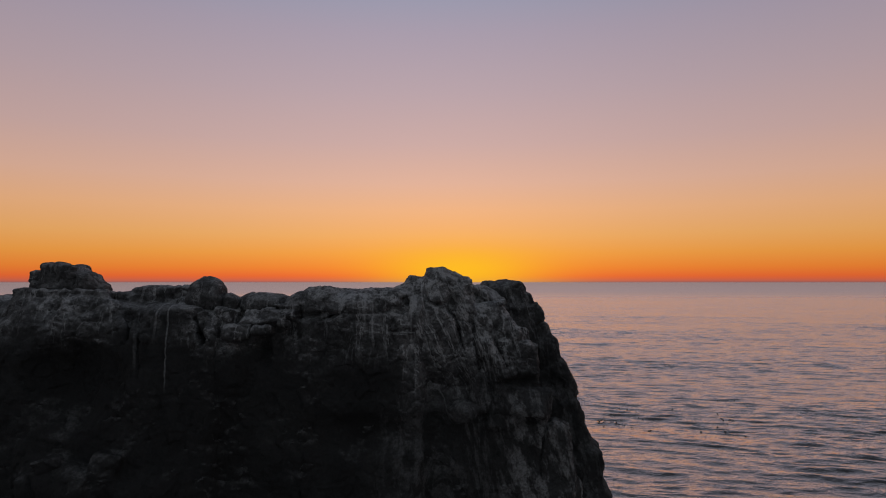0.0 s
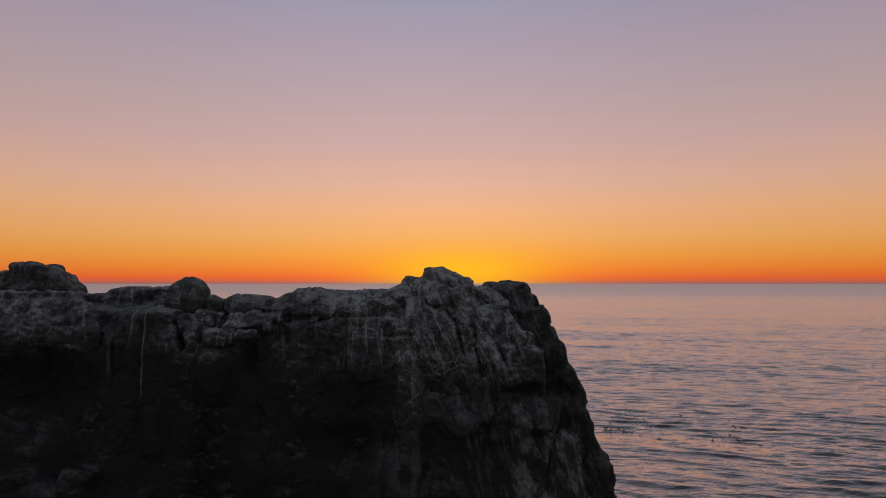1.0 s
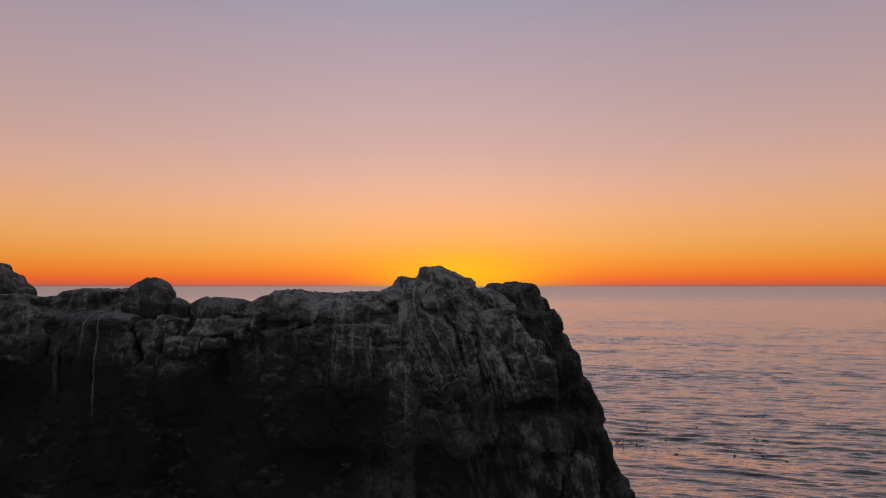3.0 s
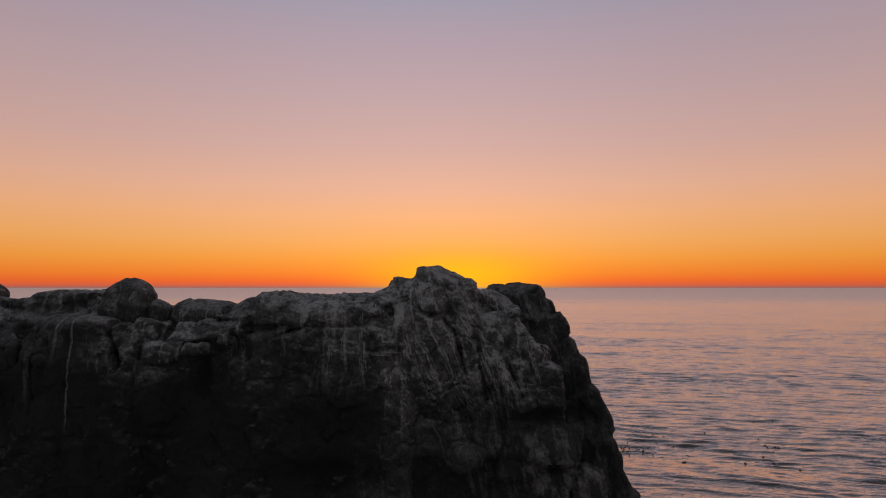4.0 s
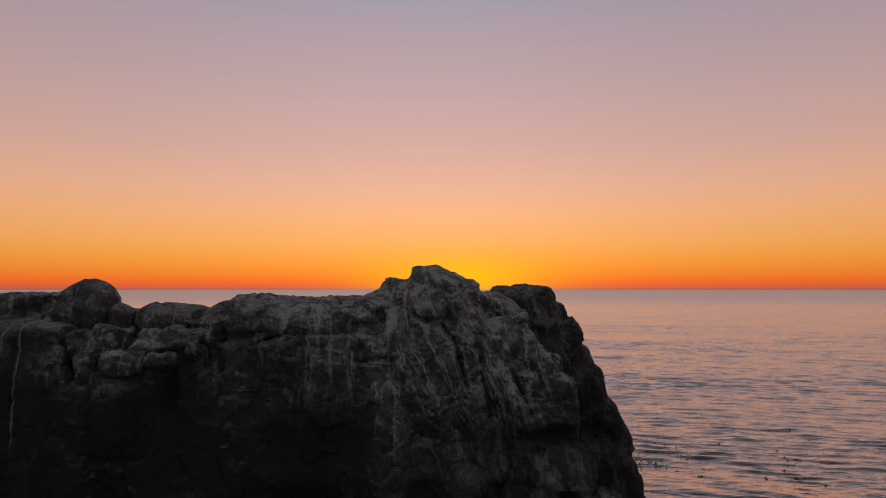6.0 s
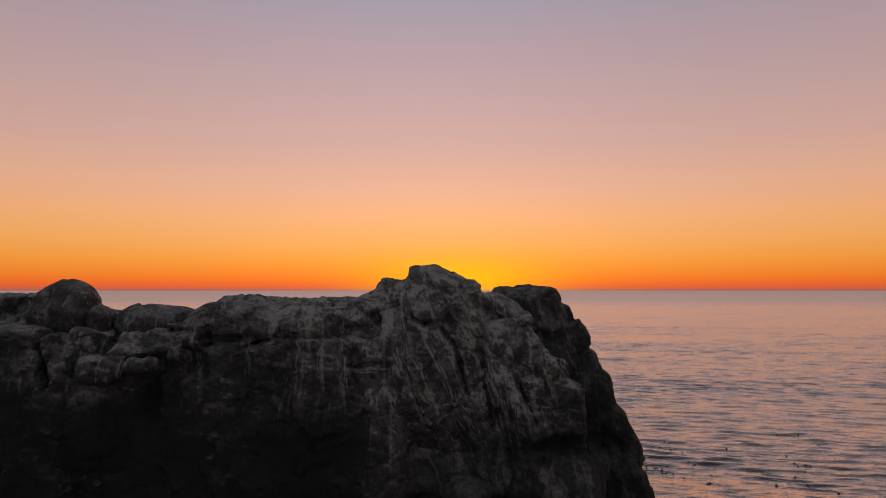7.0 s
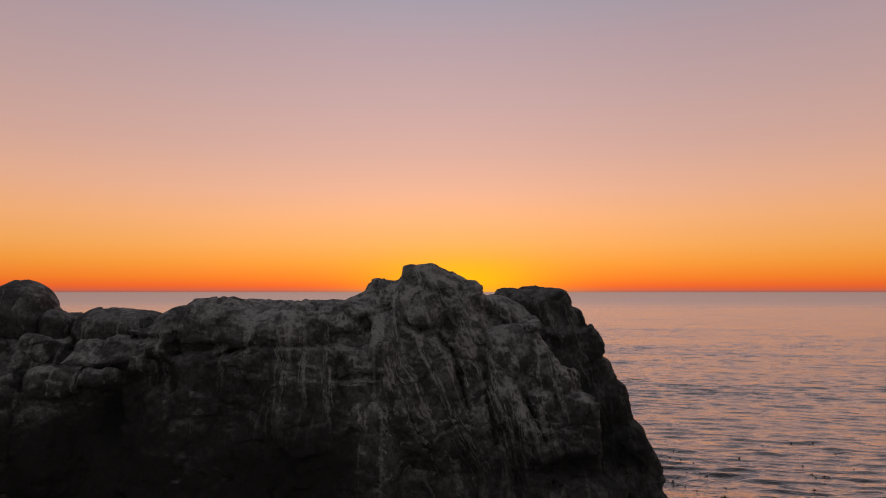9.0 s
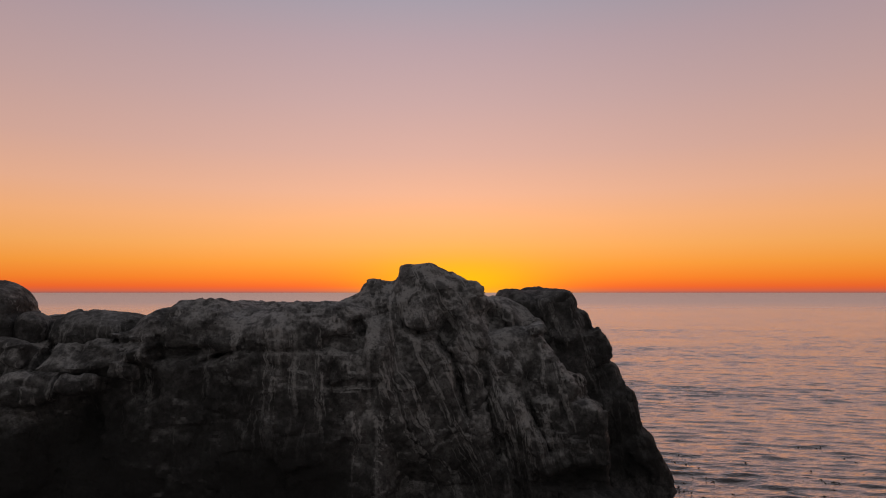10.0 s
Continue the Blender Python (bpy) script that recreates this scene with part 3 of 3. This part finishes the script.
    s.hollow(-12.62, 26.6, 8.4, 0.16, 0.9, 0.75, lean=-10, k=0.15)
    s.hollow(-9.62, 26.9, 8.1, 0.09, 0.55, 0.50, lean=-24, k=0.15)
    s.hollow(-8.05, 27.0, 8.7, 0.14, 0.9, 0.45, lean=8, k=0.12)
    s.hollow(-7.05, 26.8, 7.2, 0.30, 0.9, 0.95, lean=-4, k=0.2)
    s.hollow(-5.9, 27.0, 7.9, 0.32, 0.6, 0.45, k=0.2)
    s.hollow(-4.95, 27.35, 8.62, 0.62, 0.5, 0.09, lean=-6, k=0.15)
    s.hollow(-1.6, 27.3, 8.83, 0.48, 0.75, 0.20, lean=4, k=0.15)
    s.hollow(-1.35, 27.35, 9.1, 0.16, 0.6, 0.26, lean=-20, k=0.12)
    s.hollow(-2.6, 26.6, 3.7, 2.9, 1.3, 1.0, lean=2)
    s.crack(((-4.1, 8.77), (-3.6, 8.70), (-2.9, 8.71), (-2.0, 8.72)), 0.05, 0.06, 28.3)
    s.crack(((-4.9, 8.35), (-4.5, 8.5), (-3.95, 8.72)), 0.06, 0.14, 28.3)
    s.crack(((-1.75, 8.45), (-1.9, 7.95), (-1.6, 7.2)), 0.06, 0.12, 28.3)
    s.crack(((-1.7, 7.95), (-1.2, 8.0), (-0.8, 7.97)), 0.05, 0.14, 28.6)
    s.crack(((-6.9, 9.0), (-6.6, 8.85), (-5.9, 8.83)), 0.05, 0.12, 28.2)
    s.crack(((-12.2, 8.6), (-11.9, 7.6), (-12.0, 6.2)), 0.07, 0.14, 28.2)
    part("rock_mass", s.mesh("rock_mass", 0.8), ROCK, base, crease=32)

    # the summit and the flank that falls from it towards the sea
    s = Stone((-2.5, 26.2, 0.4), (6.9, 31.6, 10.95), 0.042)
    s.block(-0.3, 30.4, 5.2, 1.6, 2.0, 3.6, 0.5, pitch=-3, k=0.5)
    s.block(2.2, 30.5, 4.4, 2.0, 1.9, 3.6, 0.6, pitch=-3, k=0.5)
    # summit: a knob on a broken dome, with a lower shoulder each side
    s.block(-0.20, 28.8, 9.70, 0.46, 0.62, 0.74, 0.16, lean=5, pitch=-20, k=0.2)
    s.block(0.34, 28.8, 9.62, 0.50, 0.62, 0.76, 0.26, lean=12, pitch=-20, k=0.22)
    s.block(0.84, 28.75, 9.40, 0.42, 0.65, 0.82, 0.30, lean=16, pitch=-18, k=0.22)
    s.lump(1.14, 28.7, 9.00, 0.42, 0.75, 0.98, lean=-8, pitch=-14, k=0.22)
    s.block(-1.05, 28.8, 9.55, 0.46, 0.62, 0.66, 0.30, lean=-6, pitch=-20, k=0.22)
    s.lump(-1.45, 28.7, 9.20, 0.50, 0.75, 0.76, lean=22, pitch=-16, k=0.22)
    s.lump(1.46, 28.85, 9.30, 0.42, 0.6, 0.66, lean=-14, pitch=-12, k=0.2)
    s.lump(1.85, 29.5, 9.20, 0.60, 0.7, 0.70, lean=-10, k=0.25)
    s.lump(2.40, 30.25, 9.0, 0.80, 0.95, 0.86, lean=-10, k=0.3)
    s.lump(-1.70, 28.65, 9.28, 0.60, 0.7, 0.62, lean=30, pitch=-14, k=0.25)
    s.lump(-0.62, 28.65, 9.35, 0.72, 0.62, 0.85, lean=14, pitch=-18, k=0.25)
    s.block(0.0, 29.4, 8.7, 1.55, 1.0, 1.0, 0.5, pitch=-12, k=0.4)
    s.hollow(-0.05, 28.0, 10.02, 0.36, 0.32, 0.13, lean=14, k=0.1)
    # chest under the knob, slab, and the apron that sweeps down and east
    s.block(0.15, 28.55, 9.0, 0.85, 0.55, 0.72, 0.34, lean=6, pitch=-28, k=0.45)
    s.lump(-0.85, 28.5, 8.95, 0.75, 0.6, 0.75, pitch=-28, k=0.25)
    s.lump(0.2, 28.4, 8.30, 0.95, 0.72, 0.85, pitch=-22, k=0.4)
    s.rib((0.30, 28.40, 9.9), (0.05, 28.15, 9.35), 0.30, 0.38, 0.25)
    s.block(0.0, 28.12, 9.22, 0.44, 0.30, 0.30, 0.09, lean=4, pitch=-20, k=0.08)
    s.lump(-0.90, 28.60, 7.65, 1.75, 1.15, 1.85, lean=-14, pitch=-14, k=0.4)
    s.lump(-1.6, 28.55, 8.55, 0.85, 0.95, 0.88, pitch=-8, k=0.25)
    s.lump(0.1, 28.75, 7.0, 1.2, 1.0, 1.5, lean=-16, pitch=-8, k=0.3)
    s.rib((-0.2, 28.2, 8.55), (0.95, 28.15, 7.1), 0.42, 0.40, 0.25)
    s.rib((-0.75, 28.05, 8.3), (0.1, 27.95, 6.6), 0.38, 0.34, 0.25)
    # two ribs from the summit's shoulder to the east
    s.rib((0.72, 28.55, 9.85), (1.35, 28.35, 8.9), 0.26, 0.24, 0.15)
    s.rib((1.05, 28.65, 9.65), (1.62, 28.45, 8.75), 0.24, 0.22, 0.15)
    s.rib((1.45, 28.5, 8.75), (2.0, 28.3, 7.4), 0.36, 0.40, 0.2)
    s.rib((0.95, 28.4, 8.6), (1.4, 28.2, 6.8), 0.34, 0.42, 0.22)
    s.lump(1.95, 28.55, 8.52, 0.46, 0.5, 0.36, lean=20, k=0.14)
    s.lump(2.25, 28.5, 8.15, 0.40, 0.5, 0.42, lean=20, k=0.14)
    # the flank's steps, each lower and farther east
    s.block(2.35, 29.3, 8.0, 0.58, 0.85, 0.88, 0.26, lean=8, pitch=-6, k=0.16)
    s.rib((2.75, 28.7, 8.75), (3.45, 28.35, 7.75), 0.26, 0.32, 0.2)
    s.block(2.85, 29.2, 7.25, 0.80, 0.85, 0.80, 0.28, lean=28, pitch=-6, k=0.18)
    s.block(3.45, 28.95, 6.72, 0.92, 0.95, 0.80, 0.20, lean=6, pitch=-6, k=0.16)
    s.rib((3.95, 28.35, 7.45), (4.28, 28.5, 6.6), 0.24, 0.22, 0.15)
    s.rib((2.1, 28.3, 7.4), (2.7, 28.2, 5.6), 0.44, 0.50, 0.3)
    s.block(3.2, 29.1, 5.9, 1.1, 0.95, 1.05, 0.35, lean=-3, k=0.25)
    s.rib((1.3, 28.2, 6.8), (1.9, 28.2, 4.9), 0.42, 0.5, 0.3)
    # bulges at the foot
    s.block(3.85, 28.50, 4.85, 0.95, 0.95, 0.66, 0.30, turn=-8, lean=6, pitch=-18, k=0.12)
    s.block(2.75, 28.75, 4.5, 0.7, 0.75, 0.8, 0.3, turn=10, lean=12, k=0.18)
    s.lump(4.95, 28.95, 3.62, 0.72, 0.85, 0.50, lean=12, k=0.12)
    s.block(5.15, 29.25, 2.4, 0.72, 0.95, 1.45, 0.32, turn=-10, lean=-7, k=0.15)
    s.block(3.7, 29.2, 2.6, 1.05, 0.9, 1.4, 0.35, turn=6, k=0.2)
    s.lump(1.1, 28.0, 4.55, 0.66, 0.70, 0.52, lean=-8, k=0.2)
    s.block(1.9, 29.0, 2.6, 1.0, 0.8, 1.6, 0.35, lean=-4, k=0.25)
    s.block(4.3, 29.6, 0.9, 1.9, 1.2, 0.9, 0.4, k=0.3)
    # clefts
    s.hollow(0.62, 27.9, 9.05, 0.22, 0.5, 0.28, lean=-20, k=0.12)
    s.hollow(1.82, 28.3, 9.25, 0.20, 0.8, 0.55, lean=-14, k=0.15)
    s.hollow(3.6, 27.8, 5.72, 1.0, 0.55, 0.12, lean=4, k=0.12)
    s.crack(((-0.5, 9.4), (-0.36, 9.1), (-0.05, 8.98), (0.25, 9.0)), 0.05, 0.15, 28.7)
    s.crack(((0.35, 8.85), (0.8, 8.5), (1.0, 7.9), (1.15, 7.2)), 0.06, 0.14, 28.8)
    s.crack(((2.1, 8.75), (2.45, 8.3), (2.55, 7.5), (2.9, 6.4)), 0.06, 0.14, 28.8)
    s.crack(((1.45, 8.4), (1.55, 7.6), (1.75, 6.6), (1.7, 5.4)), 0.06, 0.12, 28.8)
    s.crack(((-0.6, 8.1), (-0.3, 7.3), (0.1, 6.2)), 0.05, 0.10, 28.8)
    s.crack(((3.1, 5.5), (3.3, 4.9), (3.2, 4.3)), 0.05, 0.12, 28.6)
    s.crack(((4.75, 4.1), (4.45, 3.2), (4.4, 1.8)), 0.07, 0.16, 28.9)
    part("summit", s.mesh("summit", 0.75), ROCK, base, "broken summit streaked with white droppings", crease=32)

    # buttress on the seaward corner, its shade put into a darker stone colour
    s = Stone((0.8, 27.9, -1.2), (8.9, 34.6, 10.9), 0.06)
    s.block(2.85, 31.0, 9.2, 0.85, 1.3, 0.82, 0.40, lean=-3, k=0.25)
    s.lump(2.3, 30.6, 8.98, 0.66, 1.0, 0.74, lean=-30, k=0.25)
    s.block(3.3, 31.0, 8.9, 0.72, 1.4, 1.08, 0.30, lean=-8, k=0.15)
    s.block(3.93, 31.1, 8.67, 0.50, 1.4, 0.80, 0.16, lean=-20, k=0.10)
    s.block(4.17, 31.1, 8.42, 0.62, 1.5, 0.52, 0.14, lean=-30, k=0.08)
    s.block(4.42, 31.2, 7.30, 0.85, 1.6, 0.72, 0.22, lean=-20, k=0.12)
    s.block(4.62, 31.2, 6.55, 0.92, 1.7, 0.95, 0.24, lean=-10, k=0.12)
    s.block(4.76, 31.2, 5.3, 1.32, 1.8, 0.95, 0.30, lean=-20, k=0.12)
    s.block(3.4, 31.1, 6.6, 1.0, 1.6, 2.4, 0.4, lean=-8, k=0.3)
    s.block(3.7, 30.9, 3.2, 1.5, 1.6, 2.2, 0.4, lean=-6, k=0.3)
    s.block(5.16, 31.2, 3.3, 1.48, 2.0, 1.30, 0.35, lean=-18, k=0.12)
    s.block(5.52, 31.2, 1.2, 1.84, 2.2, 1.55, 0.4, lean=-5, k=0.2)
    s.block(5.4, 31.2, 0.0, 2.0, 2.4, 1.0, 0.5, k=0.3)
    part("buttress", s.mesh("buttress", 0.7), SHADED_ROCK, base, "buttress with few droppings, its stone toned dark for shade", crease=32)

    # single stones that can be told apart from the face behind them
    rock_block(base, -8.10, 27.35, 7.93, 0.58, 0.5, 0.32, 0.22, turn=10, lean=-4, pitch=-18)
    rock_block(base, -6.98, 27.25, 8.02, 0.38, 0.46, 0.26, 0.18, turn=-8, lean=4, pitch=-16)
    rock_block(base, -6.33, 27.4, 8.18, 0.34, 0.46, 0.25, 0.17, turn=15, lean=7, pitch=-20)
    rock_block(base, -8.72, 27.75, 8.62, 0.52, 0.6, 0.28, 0.18, turn=-10, lean=6, pitch=-10)
    rock_block(base, -9.55, 27.5, 8.35, 0.30, 0.5, 0.48, 0.16, turn=12, lean=-22)
    rock_block(base, 2.72, 28.8, 9.05, 0.30, 0.42, 0.17, 0.05, turn=8, lean=-5)
    rock_block(base, -15.0, 26.0, 2.9, 0.45, 0.5, 0.30, 0.12, turn=14, lean=-12)

    # crag on the far end of the top
    s = Stone((-18.6, 26.9, 8.9), (-13.2, 30.2, 11.4), 0.05)
    s.block(-16.0, 28.6, 9.55, 1.35, 0.9, 0.45, 0.3, lean=3, k=0.25)
    s.block(-16.15, 28.5, 10.22, 0.74, 0.7, 0.56, 0.16, lean=5, k=0.15)
    s.block(-15.4, 28.5, 10.05, 0.60, 0.7, 0.48, 0.28, lean=20, k=0.2)
    s.block(-17.1, 28.5, 10.02, 0.30, 0.5, 0.42, 0.10, lean=-6, k=0.08)
    s.lump(-14.75, 28.5, 9.80, 0.70, 0.7, 0.36, lean=26, k=0.25)
    s.block(-17.78, 28.4, 9.56, 0.30, 0.45, 0.26, 0.08, k=0.08)
    part("crag", s.mesh("crag", 0.6), BOULDER_ROCK, base, crease=32)
    return base


def boulders():
    s = Stone((-11.0, 26.5, 8.2), (-8.1, 29.4, 10.9), 0.05)
    s.lump(-9.74, 28.2, 9.35, 0.84, 0.85, 0.90, lean=8, k=0.2)
    s.lump(-9.42, 28.2, 9.36, 0.58, 0.75, 0.72, lean=10, k=0.2)
    s.block(-9.72, 28.2, 9.1, 0.80, 0.8, 0.40, 0.3, k=0.2)
    a = part("boulder", s.mesh("boulder", 0.5), BOULDER_ROCK, crease=32)
    tagged(a, "big rounded dark boulder perched on the rock's top", "boulder")
    s = Stone((-9.4, 26.5, 8.2), (-7.6, 29.0, 10.2), 0.04)
    s.block(-8.58, 27.85, 9.14, 0.33, 0.40, 0.36, 0.22, lean=14)
    b = part("boulder", s.mesh("boulder", 0.4), BOULDER_ROCK, crease=32)
    tagged(b, "small rounded dark stone wedged beside a bigger boulder", "boulder")
    s = Stone((-9.0, 26.6, 8.2), (-5.6, 30.0, 10.4), 0.05)
    s.lump(-7.50, 28.45, 9.02, 1.0, 0.95, 0.58, lean=3)
    s.lump(-6.70, 28.5, 8.98, 0.6, 0.8, 0.42, lean=8)
    c = part("boulder", s.mesh("boulder", 0.45), BOULDER_ROCK, crease=32)
    tagged(c, "low domed dark boulder lying in a gap of the top", "boulder")


sea_stack()
boulders()


# ---- drifting kelp ----
def kelp_material():
    m, t, bsdf = material("wet_kelp")
    tint = ramp(t.nodes, [(0.3, (0.012, 0.010, 0.006, 1)), (0.7, (0.045, 0.032, 0.014, 1))])
    t.links.new(noise_tex(t, stretched(t, (1, 1, 1)), 14.0, 4), tint.inputs[0])
    t.links.new(tint.outputs[0], bsdf.inputs["Base Color"])
    bsdf.inputs["Roughness"].default_value = 0.35
    return m


KELP = kelp_material()


def kelp_float():
    """A floating bulb with the end of its stalk and two blades lying on the water."""
    thing = new("kelp_float")
    bm = bmesh.new()
    bmesh.ops.create_uvsphere(bm, u_segments=12, v_segments=8, radius=0.075)
    for v in bm.verts:
        v.co.x *= 1.25
        v.co.z = v.co.z * 0.95 + 0.03
        if v.co.x < 0:
            v.co.yz = v.co.yz * (1 + 0.6 * v.co.x / 0.09)
    part("bulb", bm, KELP, thing)
    bm = bmesh.new()
    rings = []
    for i in range(7):
        a = i / 6
        r = 0.020 * (1 - 0.6 * a)
        c = Vector((-0.06 - 0.30 * a, 0.06 * math.sin(3 * a), 0.035 - 0.06 * a))
        rings.append([bm.verts.new(c + Vector((0, r * math.cos(q), r * math.sin(q)))) for q in [k * math.pi / 3 for k in range(6)]])
    for p, q in zip(rings, rings[1:]):
        for k in range(6):
            bm.faces.new((p[k], p[(k + 1) % 6], q[(k + 1) % 6], q[k]))
    part("stipe", bm, KELP, thing)
    for side in (-1, 1):
        bm = bmesh.new()
        rows = []
        for i in range(9):
            a = i / 8
            w = 0.045 * math.sin(math.pi * min(1, 0.12 + 0.88 * a) ** 0.8) + 0.004
            c = Vector((0.07 + 0.34 * a, side * (0.03 + 0.10 * a), 0.045 + 0.012 * math.sin(9 * a + side)))
            rows.append([[bm.verts.new(c + Vector((0, e * w, h))) for e in (-1, 1)] for h in (0, 0.005)])
        for p, q in zip(rows, rows[1:]):
            bm.faces.new((p[1][0], q[1][0], q[1][1], p[1][1]))
            bm.faces.new((p[0][1], q[0][1], q[0][0], p[0][0]))
            for e in (0, 1):
                bm.faces.new((p[0][e], q[0][e], q[1][e], p[1][e]) if e == 0 else (p[1][e], q[1][e], q[0][e], p[0][e]))
        part("blade", bm, KELP, thing)
    return tagged(thing, "small dark kelp float with two blades drifting on the sea", "kelp", "kelp floats drifting off the rock")


def drifting_kelp():
    rng = random.Random(12)
    spots = [(14.6, 53.2), (13.5, 49.3), (13.6, 48.3), (12.9, 45.1), (14.3, 48.3), (14.4, 47.6), (19.3, 71.1), (17.8, 51.3), (14.5, 45.6), (22.9, 55.1),
             (24.1, 52.3), (24.3, 51.7), (23.1, 49.0), (20.1, 47.4), (20.7, 47.7), (20.8, 47.4), (19.9, 46.3), (18.8, 45.3), (11.1, 45.5), (13.7, 51.3),
             (14.2, 50.9), (14.7, 50.3), (13.9, 44.2), (17.1, 43.8), (20.6, 49.6), (20.3, 48.1), (18.8, 44.1), (18.7, 42.1), (23.9, 54.8), (24.3, 55.1)]
    spots_near = [(17.2, 44.1), (19.5, 42.7), (12.5, 39.6), (17.1, 39.2), (19.6, 37.9), (15.7, 36.6), (17.3, 36.0), (22.3, 39.4), (11.9, 48.8), (12.6, 49.3), (13.2, 49.6)]
    spots_near += [(10.9 + 1.9 * rng.random() ** 0.8, 46.6 + rng.uniform(-0.9, 0.9)) for _ in range(16)]
    first = None
    for x, y in spots + spots_near:
        if first is None:
            first = kelp_float()
            thing = first
        else:
            thing = copy_thing(first, Matrix.Identity(4))
        size = rng.uniform(0.45, 0.8)
        thing.matrix_basis = pose(x, y, 0.0, 0, rng.uniform(-6, 6), rng.uniform(0, 360)) @ Matrix.Scale(size, 4)


drifting_kelp()
